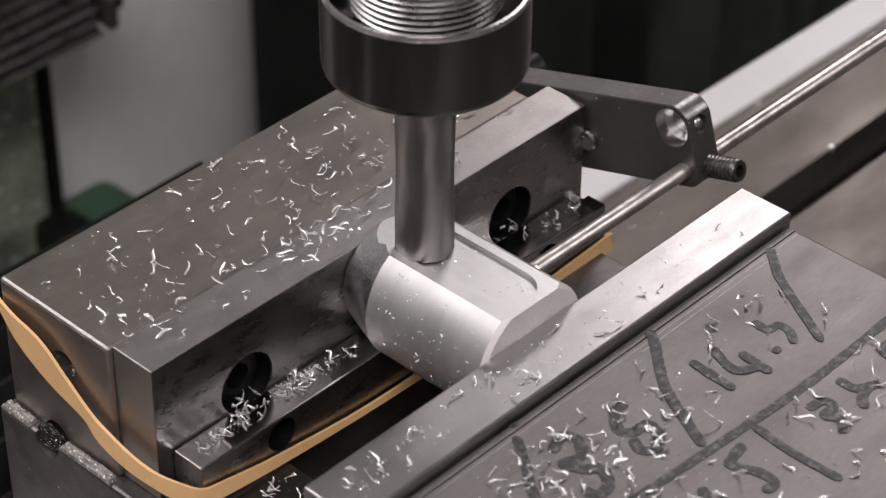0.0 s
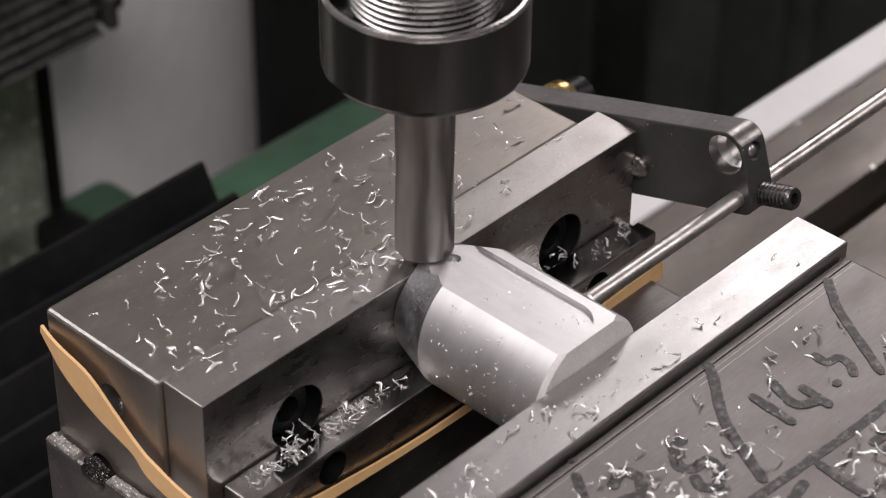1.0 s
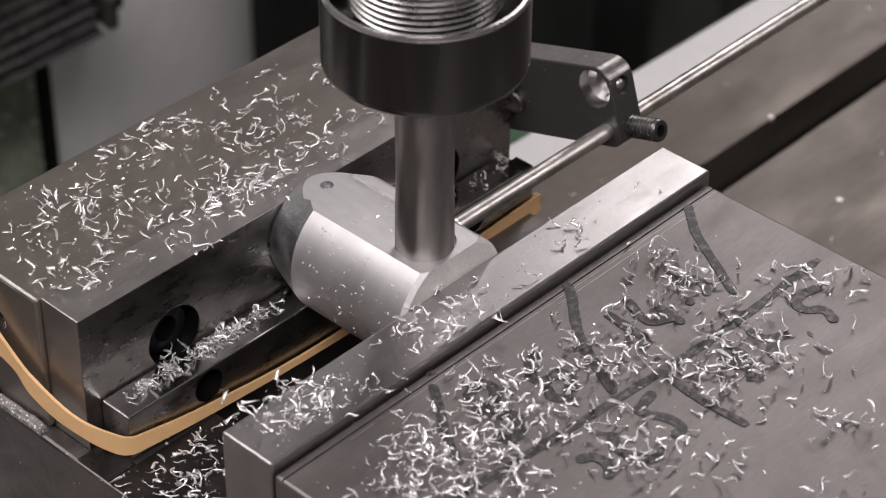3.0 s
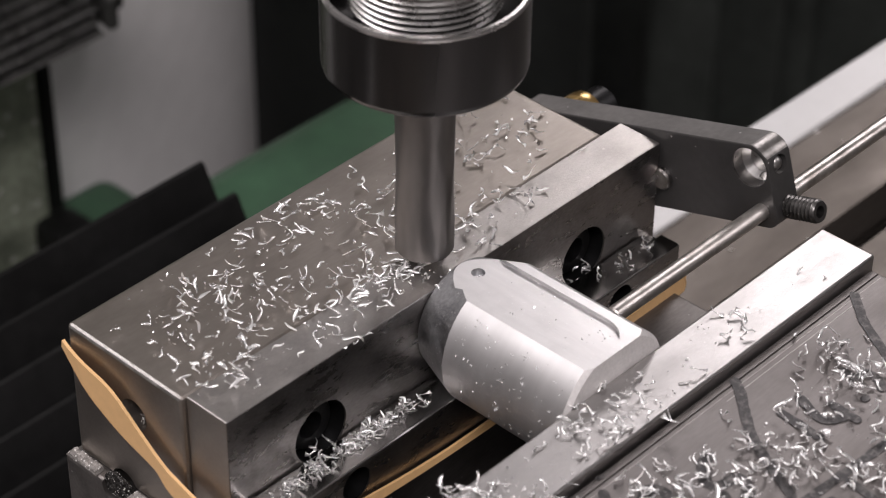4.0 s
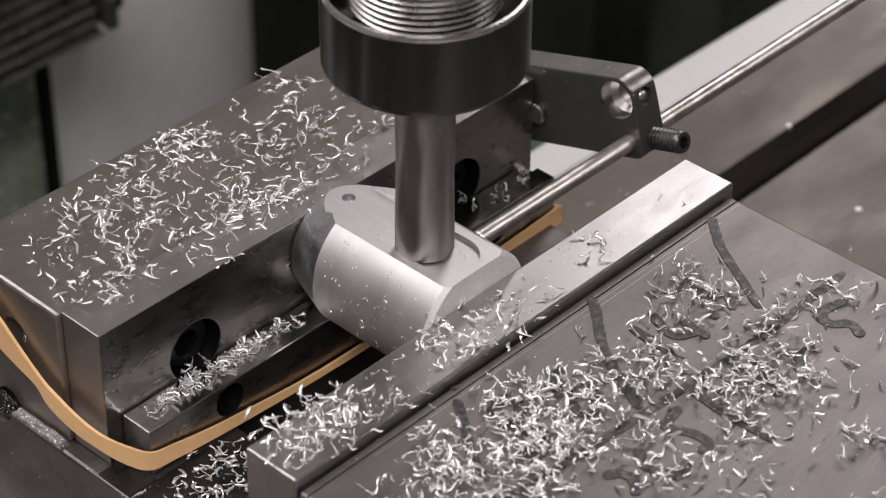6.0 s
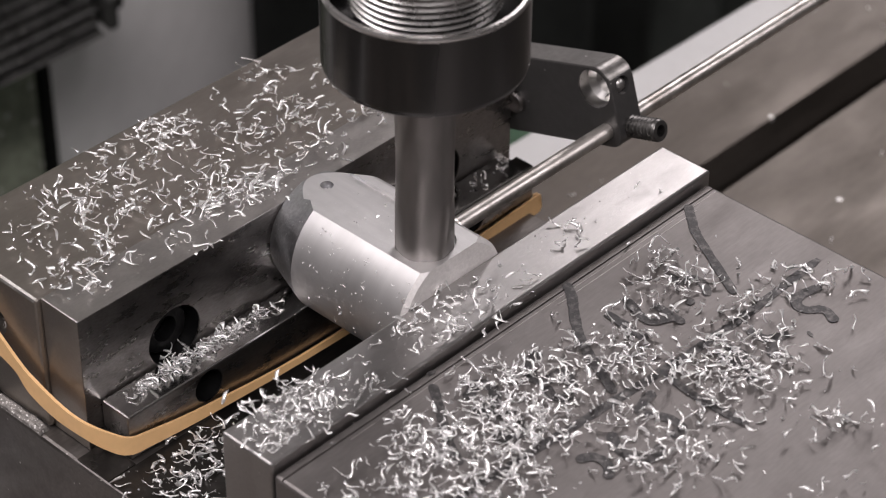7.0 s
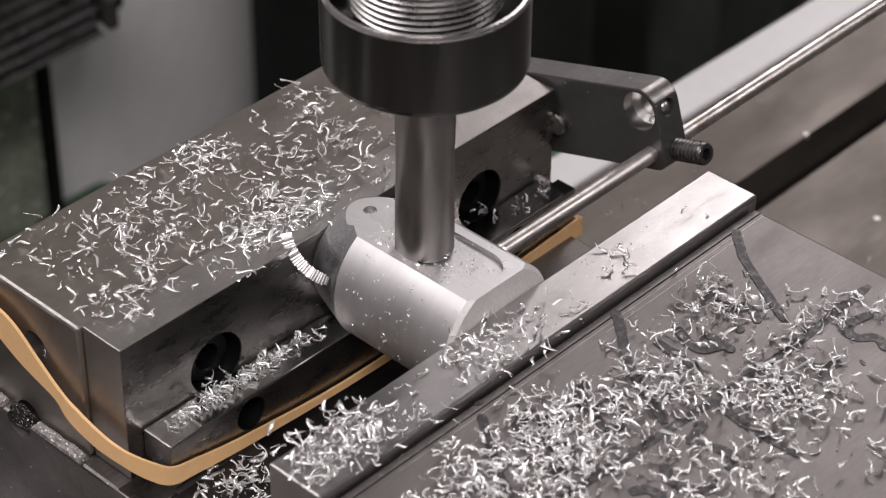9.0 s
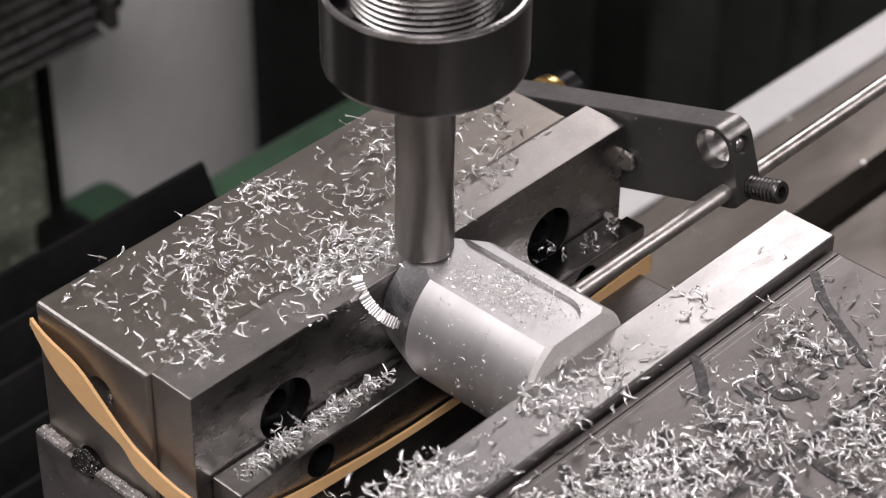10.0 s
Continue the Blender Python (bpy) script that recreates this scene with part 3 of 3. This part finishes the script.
def build_stop():
    s = rides(thing("work_stop", "dark work stop bracket with a steel rod", "work stop"))
    out = []
    for cu, cv, a0, r in ((-0.0338, 0.0031, 90, 0.0052), (-0.0338, -0.0197, 180, 0.0035), (0.052, -0.0197, 270, 0.002), (0.052, 0.0031, 0, 0.002)):
        su, sv = (1 if cu < 0 else -1), (1 if cv < 0 else -1)
        out += [(cu + su * r + r * math.cos(radians(a0 + 15 * k)), cv + sv * r + r * math.sin(radians(a0 + 15 * k))) for k in range(7)]
    tilt = pose(0.1555, 0, 0, -17.5, 0, 0)
    arm = part("arm", prism(out, -0.0045, 0.0045, None, 0.0004), BRACKET, s)
    cut(arm, [lathe([(0.0054, -0.02), (0.0054, -0.0005), (0.0038, 0.001)], "x", (0, -0.0276, -0.0032), 40), lathe([(0.0025, -0.05), (0.0025, -0.0276)], "y", (0, 0, -0.0032), 24),
              lathe([(0.0022, -0.02), (0.0022, 0.02)], "x", (0, -0.0293, -0.0150), 24)])
    refinish(arm, SHEEN, (0, 0, 1), 0.97)
    refinish(arm, ARMGLINT, (0, -0.62, 0.78), 0.84)
    arm.matrix_basis = tilt
    bore = part("bore", lathe([(0.0053, -0.0040), (0.0053, -0.0006), (0.0037, 0.0009), (0.0, 0.0009)], "x", (0, -0.0276, -0.0032), 40, None, False), BORE, arm, "bright bare bore")
    part("rod", lathe([(0.0019, 0.093), (0.0022, 0.0935), (0.0022, 0.42)], "x", (0, -0.0325, -0.0055), 32), ROD, s, "bright steel rod")
    prof = [(0.0, 0.0)]
    for k in range(8):
        prof += [(0.0023, 0.0003 + k * 0.0012), (0.0031, 0.0008 + k * 0.0012), (0.0031, 0.0010 + k * 0.0012)]
    prof += [(0.0029, 0.0100), (0.0027, 0.0103), (0.0016, 0.0103), (0.0016, 0.007), (0.0, 0.007)]
    scr = part("set_screw", lathe(prof, "y", segs=32), SCREWM, s, "black threaded set screw")
    scr.matrix_basis = tilt @ pose(0.0005, -0.0333, -0.0152, 0, 0, 180)
    # Added plug: its bright dome replaces the lit bore seen through the hole.
    part("cross_hole_glint", lathe([(0.0, -0.0337), (0.0008, -0.0336), (0.0015, -0.0332), (0.0020, -0.0325), (0.0023, -0.0316), (0.0, -0.0316)], "y", (0, 0, -0.0032), 20), BORE, arm, "bright plug standing in for the lit bore wall")
    knob = part("clamp_screw", lathe([(0.0, -0.0016), (0.0026, -0.0016), (0.0031, -0.0011), (0.0031, 0.0), (0.0, 0.0)], "x", (0, 0, 0), 32), PLATE, s, "grey screw head")
    knob.matrix_basis = tilt @ pose(-0.0045, 0.0022, -0.0105, 0, 0, 0)
    knob = part("thumb_nut", lathe([(0.0, 0.0), (0.0055, 0.0), (0.0062, 0.001), (0.0062, 0.005), (0.0055, 0.006), (0.0, 0.006)], "x", (0, 0, 0), 32), BRASS, s, "brass thumb nut")
    knob.matrix_basis = tilt @ pose(0.0046, 0.040, -0.0032, 0, 0, 0)
    knob = part("stud", lathe([(0.0, 0.0), (0.0055, 0.0), (0.0055, 0.006), (0.0, 0.006)], "x", (0, 0, 0), 24), BLACKM, s, "dark stud")
    knob.matrix_basis = tilt @ pose(0.0107, 0.040, -0.0042, 0, 0, 0)


build_stop()


def build_band():
    b = rides(thing("rubber_band", "tan rubber band stretched round the vise jaw", "rubber band"))
    rows = [(-0.0018, .0544, -.0070, .0026), (-.0026, .0508, -.0082, .0040), (-.0034, .045, -.0105, .0072), (-.0036, .0376, -.0135, .0094), (-.0036, .030, -.018, .0075),
            (-.0036, .0205, -.0228, .0040), (-.0036, .0152, -.0262, .0060), (-.0036, .006, -.0285, .0056), (-.0032, -.003, -.0290, .0046), (.0000, -.0085, -.0315, .0048),
            (.0036, -.0110, -.0335, .0046), (.010, -.0113, -.0347, .0040), (.030, -.0113, -.0375, .0028), (.070, -.0113, -.0402, .0019), (.1440, -.0113, -.0390, .0050), (.1480, -.0100, -.0385, .0050)]
    line = smooth_line([r[:3] for r in rows], 5)
    wide = [v.x for v in smooth_line([(r[3], 0, 0) for r in rows], 5)]
    part("band", sweep(line, wide, 0.0008, [(0, 0.15, 1)] * len(line)), BANDM, b, "", 60)


build_band()


def build_burr():
    b = thing("ribbon_chip", "bright ribbed ribbon of cut aluminium hanging at the workpiece", "chip")
    n = 48
    side, rise = Vector((0.687, -0.727, 0.008)), Vector((0.436, 0.4205, 0.7956))
    line, up, wide = [], [], []
    for i in range(n + 1):
        a = radians(190 + 62 * i / n)
        r = 0.0148
        face = side.cross(rise)
        line.append(face * (0.00020 * (i % 2) + 0.0003 * noise.noise((i * 0.6, 4, 1))) + side * (0.0106 + r * math.cos(a)) + rise * (0.0072 + r * math.sin(a)))
        up.append(side * math.cos(a) + rise * math.sin(a))
        wide.append(0.0027 + 0.0010 * noise.noise((i * 0.9, 0, 3)) - (0.0006 if i > n - 3 else 0))
    part("ribbon", sweep(line, wide, 0.0004, up), RIBBON, b, "", 10)
    return b


burr = build_burr()


def build_flake():
    """A thin torn disc with a small hole, the skin that the cutter broke through."""
    b = thing("flake_chip", "thin torn grey aluminium flake lying on the vise jaw", "chip")
    bm = bmesh.new()
    n, rows = 40, []
    for level in (0.0, 0.00025):
        for ring in (0, 1):
            row = []
            for i in range(n):
                a = 2 * math.pi * i / n
                r = 0.0024 * (1 + 0.45 * noise.noise((math.cos(a) * 1.6, math.sin(a) * 1.6, 3)) + 0.12 * noise.noise((a * 3, 1, 1))) if ring else 0.0006
                row.append(bm.verts.new((r * math.cos(a), r * math.sin(a) * 0.8, level + (0.0007 * noise.noise((math.cos(a), math.sin(a), 8)) + 0.0004 if ring else 0.0))))
            rows.append(row)
    for i in range(n):
        j = (i + 1) % n
        for a, c in ((0, 1), (1, 3), (3, 2), (2, 0)):
            bm.faces.new((rows[a][i], rows[a][j], rows[c][j], rows[c][i]))
    part("skin", bm, RIBBON, b, "", 40)
    return b


flake = build_flake()

# ---- metal chips ----
XA, ZA = 0.0745, -0.0110
RNG = np.random.default_rng(7)


def chip_shape(size=1.0):
    """One curled sliver near the origin, as corners (36, 3); its faces are CHIP_FACES. Some taper, some flare at one end or both."""
    n = 8
    rad = RNG.uniform(0.0014, 0.0060) * size
    length = RNG.uniform(0.0026, 0.0054) * size
    turn = min(length / rad, 3.4)
    w0, pitch, twist, bend = RNG.uniform(0.00066, 0.00108) * size, RNG.uniform(-0.0018, 0.0018) * size, RNG.uniform(-2.2, 2.2), RNG.uniform(-0.0010, 0.0010) * size
    flare, lean = RNG.random(), RNG.uniform(-0.5, 0.5)
    rows = []
    for i in range(n + 1):
        u = i / n
        a = turn * (u - 0.5)
        c = np.array([rad * math.cos(a) - rad + bend * math.sin(2 * math.pi * u) * 0.45, rad * math.sin(a), pitch * (u - 0.5)])
        out = np.array([math.cos(a), math.sin(a), 0.0])
        side = np.array([0.0, 0.0, 1.0])
        k = 0.5 + twist * (u - 0.5)
        d1 = out * math.cos(k) + side * math.sin(k)
        d2 = side * math.cos(k) - out * math.sin(k)
        taper = max(0.28, math.sin(math.pi * (0.06 + 0.88 * u)) ** 0.7)
        spread = 0.45 + 1.1 * (2 * u - 1) ** 2 + lean * (2 * u - 1)
        w = w0 * (taper if flare < 0.5 else max(0.25, spread))
        h = 0.00014 * size
        rows += [c + d1 * w / 2 * p + d2 * h / 2 * q for p, q in ((-1, -1), (1, -1), (1, 1), (-1, 1))]
    return np.array(rows)


CHIP_FACES = [(4 * i + k, 4 * i + (k + 1) % 4, 4 * i + 4 + (k + 1) % 4, 4 * i + 4 + k) for i in range(8) for k in range(4)] + [(0, 1, 2, 3), (35, 34, 33, 32)]
SPECK_FACES = [(0, 2, 1), (0, 1, 3), (1, 2, 3), (2, 0, 3)]


def lying(tilt=0.5):
    return np.array(Euler((RNG.normal(0, tilt), RNG.normal(0, tilt), RNG.uniform(0, 6.3))).to_matrix())


def add_chip(verts, faces, x, y, z, size=1.0, tilt=0.5, lift=0.0):
    c = chip_shape(size) @ lying(tilt).T
    c += np.array([x, y, z + lift]) - np.array([c[:, 0].mean(), c[:, 1].mean(), c[:, 2].min()])
    faces += [tuple(k + len(verts) for k in f) for f in CHIP_FACES]
    verts += c.tolist()


def add_speck(verts, faces, x, y, z, size=1.0):
    r = RNG.uniform(0.00010, 0.00032) * size
    c = RNG.normal(0, r, (4, 3))
    c += np.array([x, y, z]) - np.array([0, 0, c[:, 2].min()])
    faces += [tuple(k + len(verts) for k in f) for f in SPECK_FACES]
    verts += c.tolist()


def chip_mesh(name, verts, faces):
    me = bpy.data.meshes.new(name)
    me.from_pydata(verts, [], faces)
    me.polygons.foreach_set("use_smooth", [len(f) == 4 for f in faces])
    me.materials.append(CHIP)
    return me


def on_jaw():
    while True:
        k = RNG.random()
        if k < 0.60:
            x, y = RNG.uniform(0.004, 0.104), RNG.uniform(0.002, 0.050)
        elif k < 0.72:
            x, y = RNG.normal(0.022, 0.012), RNG.normal(0.022, 0.011)
        elif k < 0.78:
            x, y = RNG.normal(0.064, 0.009), RNG.normal(0.008, 0.004)
        else:
            x, y = RNG.uniform(0.06, 0.138), RNG.uniform(0.004, 0.048)
        if 0.004 < x < 0.139 and 0.003 < y < 0.0495:
            return x, y, 0.0002


def on_front():
    while True:
        k = RNG.random()
        if k < 0.46:
            x, y = RNG.normal(0.042, 0.024), RNG.normal(-0.088, 0.013)
        elif k < 0.50:
            x, y = RNG.normal(0.115, 0.008), RNG.normal(-0.080, 0.006)
        elif k < 0.57:
            x, y = RNG.normal(0.106, 0.010), RNG.normal(-0.114, 0.008)
        elif k < 0.80:
            x, y = RNG.uniform(0.008, 0.095), RNG.uniform(-0.135, -0.070)
        else:
            x, y = RNG.uniform(0.03, 0.146), RNG.uniform(-0.16, -0.068)
        if 0.004 < x < 0.146 and -0.18 < y < -0.0725:
            return x, y, -0.006


def on_bar():
    k = RNG.random()
    x = RNG.normal(0.060, 0.014) if k < 0.38 else RNG.uniform(0.005, 0.035) if k < 0.82 else RNG.uniform(0.005, 0.14)
    return min(max(x, 0.005), 0.147), RNG.uniform(-0.0625, -0.0525), -0.0031


def on_ledge():
    x = RNG.uniform(0.009, 0.060) if RNG.random() < 0.90 else RNG.uniform(0.122, 0.143)
    return x, RNG.uniform(-0.0065, -0.0020), -0.0262


def on_flat():
    return XA + RNG.uniform(-0.0045, 0.0045), RNG.uniform(-0.040, -0.016), 0.0042


def on_base():
    return RNG.uniform(-0.002, 0.027), RNG.uniform(-0.046, -0.015), -0.0394


def cut_time(u):
    """A moment of cutting, from u in 0 to 1: the three passes of the cutter."""
    for a, b, share in ((0.05, 0.15, 0.03), (1.0, 2.8, 0.37), (4.4, 6.35, 0.34), (8.25, 9.85, 0.26)):
        if u < share:
            return a + (b - a) * u / share
        u -= share
    return 9.85


def build_chips():
    verts, faces = [], []
    for spot, count in ((on_jaw, 165), (on_front, 185), (on_bar, 26), (on_ledge, 60), (on_base, 75)):
        for _ in range(count):
            add_chip(verts, faces, *spot(), RNG.uniform(0.6, 1.02), 0.32)
    for spot, count in ((on_jaw, 150), (on_front, 220), (on_bar, 150), (on_ledge, 90), (on_base, 60)):
        for _ in range(count):
            add_speck(verts, faces, *spot())
    for _ in range(90):
        a = radians(RNG.uniform(40, 120))
        add_speck(verts, faces, XA - 0.0182 * math.sin(a), RNG.uniform(-0.047, -0.014), ZA + 0.0182 * math.cos(a) - 0.0001)
    for x in (0.0285, 0.1214):
        for _ in range(7):
            add_chip(verts, faces, x + RNG.uniform(-0.004, 0.004), RNG.uniform(0.0008, 0.0028), -0.0279 + RNG.uniform(0, 0.0015), 0.7, 0.5)
    for _ in range(14):
        a = radians(RNG.uniform(42, 75))
        add_chip(verts, faces, XA - 0.0182 * math.sin(a), RNG.uniform(-0.046, -0.014), ZA + 0.0182 * math.cos(a) - 0.0003, 0.33, 0.4)
    for _ in range(4):
        add_chip(verts, faces, RNG.uniform(0.0012, 0.0050), 0.0305 + RNG.uniform(-0.0015, 0.0015), -0.0190, 0.6, 0.5)
    for _ in range(4):
        add_chip(verts, faces, XA + 0.0005 + RNG.uniform(-0.0006, 0.0006), -0.006 + RNG.uniform(-0.0006, 0.0006), 0.0016, 0.34, 0.6)
    for _ in range(60):
        add_chip(verts, faces, RNG.uniform(0.17, 0.45), RNG.uniform(-0.10, 0.070), -0.12, 0.6, 0.4)
    for _ in range(40):
        add_speck(verts, faces, XA + RNG.uniform(-0.007, 0.007), RNG.uniform(-0.045, -0.014), 0.0033)
    heap = tagged(new("metal_chips", chip_mesh("metal_chips", verts, faces)), "bright curled aluminium chips scattered over the vise", "metal chips", kind="stuff")
    rides(heap)
    kinds = []
    for k in range(48):
        verts, faces = [], []
        wide = k >= 24
        for j in range((11 if wide else 6) + k % 3):
            spread = 0.0054 if wide else 0.0050
            add_chip(verts, faces, *np.clip(RNG.normal(0, spread, 2), -0.0068, 0.0068), 0, RNG.uniform(0.6, 1.05), 0.38, RNG.uniform(0, 0.00025) * j)
        for j in range(9):
            add_speck(verts, faces, *np.clip(RNG.normal(0, 0.004, 2), -0.007, 0.007), 0)
        kinds.append(chip_mesh("chip", verts, faces))
    banked = []
    for k in range(8):
        verts, faces = [], []
        for j in range(8):
            add_chip(verts, faces, float(np.clip(RNG.normal(0, 0.004), -0.008, 0.008)), RNG.uniform(-0.0016, 0.0014), 0, RNG.uniform(0.5, 0.85), 0.4, RNG.uniform(0, 0.0002) * j)
        banked.append(chip_mesh("chip", verts, faces))
    dust = []
    for k in range(8):
        verts, faces = [], []
        for j in range(34):
            add_speck(verts, faces, RNG.uniform(-0.005, 0.005), RNG.uniform(-0.008, 0.008), 0, 0.7)
        add_chip(verts, faces, 0, 0, 0, 0.5, 0.4)
        dust.append(chip_mesh("chip", verts, faces))
    flights = []
    for k in range(278):
        spot = (on_jaw, on_front, on_front, on_jaw, on_front, on_jaw, on_front, on_bar, on_base, on_jaw, on_front, on_bar, on_ledge, on_front)[k % 14]
        chip = new("chip", banked[k % 8] if spot is on_ledge else kinds[k % 24 + (24 if spot is on_front else 0)])
        chip.parent = heap
        x, y, z = spot()
        if spot is on_ledge:
            flights.append((chip, (min(max(x, 0.016), 0.052), -0.0042, z), RNG.uniform(-3, 3)))
            continue
        if spot is on_jaw and cut_time((k * 0.618034) % 1.0) > 8.2 and k % 4 < 3:
            x, y = RNG.normal(0.057, 0.008), abs(RNG.normal(0.006, 0.006)) + 0.006
        if spot is on_jaw:
            x, y = max(x, 0.0085), min(y, 0.0455)
        flights.append((chip, (x, y, z), RNG.uniform(0, 360)))
    for k in range(44):
        chip = new("chip", dust[k % 8])
        chip.parent = heap
        flights.append((chip, on_flat(), 0.0))
    return heap, flights


heap, FLIGHTS = build_chips()

# ---- what moves ----
TRAVEL = [(0.0, -0.0172), (0.1, -0.0070), (0.2, 0.0045), (0.3, 0.0053), (0.8, 0.0053), (0.9, 0.0030), (1.0, 0.0), (1.5, -0.0115), (2.0, -0.0240),
          (2.2, -0.0285), (2.5, -0.0356), (2.8, -0.0420), (2.9, -0.0429), (3.1, -0.0429), (3.2, -0.0362), (3.3, -0.0247), (3.4, -0.0130), (3.5, -0.0014),
          (3.6, 0.0074), (3.7, 0.0079), (4.1, 0.0077), (4.2, 0.0066), (4.3, 0.0040), (4.5, -0.0010), (5.0, -0.0129), (5.5, -0.0240), (6.0, -0.0353),
          (6.2, -0.0392), (6.35, -0.0424), (6.5, -0.0429), (8.1, -0.0429), (8.2, -0.0421), (8.3, -0.0405), (8.5, -0.0368), (9.0, -0.0279),
          (9.5, -0.0174), (9.8, -0.0100), (10.0, -0.0039)]


def travel(t):
    return float(np.interp(t, [r[0] for r in TRAVEL], [r[1] for r in TRAVEL]))


def motions():
    for ob in RIDERS:
        walk(ob, [(t, pose(0, -s, 0)) for t, s in TRAVEL])
    walk(mill, [(k / 30, pose(0, 0, 0, 0, 0, (-88 * k) % 360)) for k in range(301)])
    # A chip is part of the stock until the cutter throws it off.
    for k, (chip, (x, y, z), turn) in enumerate(FLIGHTS):
        t = cut_time((k * 0.618034) % 1.0) if k < 278 else 8.25 + 0.036 * (k - 278)
        beat = round(t * 2) / 2
        t = beat - 0.08 if 0.3 < beat and beat - 0.07 < t < beat + 0.045 else t
        stock = pose(XA + 0.002 * math.sin(k), -0.029 + 0.004 * math.sin(k * 1.7), ZA - 0.001 + 0.001 * math.sin(k * 2.9), 0, 0, turn - 80)
        start = pose(XA, SY + travel(t), 0.001, 20, 10, turn - 60)
        middle = pose((XA + x) / 2, (SY + travel(t) + y) / 2, 0.030, 40, 25, turn - 30)
        rows = [(0.0, stock), (t - 0.04, stock), (t, start), (t + 0.0334, middle), (t + 0.0667, pose(x, y, z, 0, 0, turn))]
        walk(chip, rows[(1 if t < 0.05 else 0):] + [(10.0, pose(x, y, z, 0, 0, turn))])
    stock, hung = (XA, -0.030, ZA), (0.0559, -0.002, -0.0013)
    rows = [(0.0, stock, -0.0172), (7.90, stock, -0.0429), (7.96, hung, -0.0429), (8.1, hung, -0.0429)] + [(t, hung, s) for t, s in TRAVEL if t > 8.1]
    rows[1:1] = [(t, stock, s) for t, s in TRAVEL if 0 < t < 7.8]
    walk(burr, [(t, pose(p[0], p[1] - s, p[2], 0, 0, 0)) for t, p, s in rows])
    walk(flake, [(t, pose(*((0.0648, 0.0190 - s, 0.0006) if p is hung else (p[0], p[1] - s, p[2])), 0, 0, 25)) for t, p, s in rows])


motions()
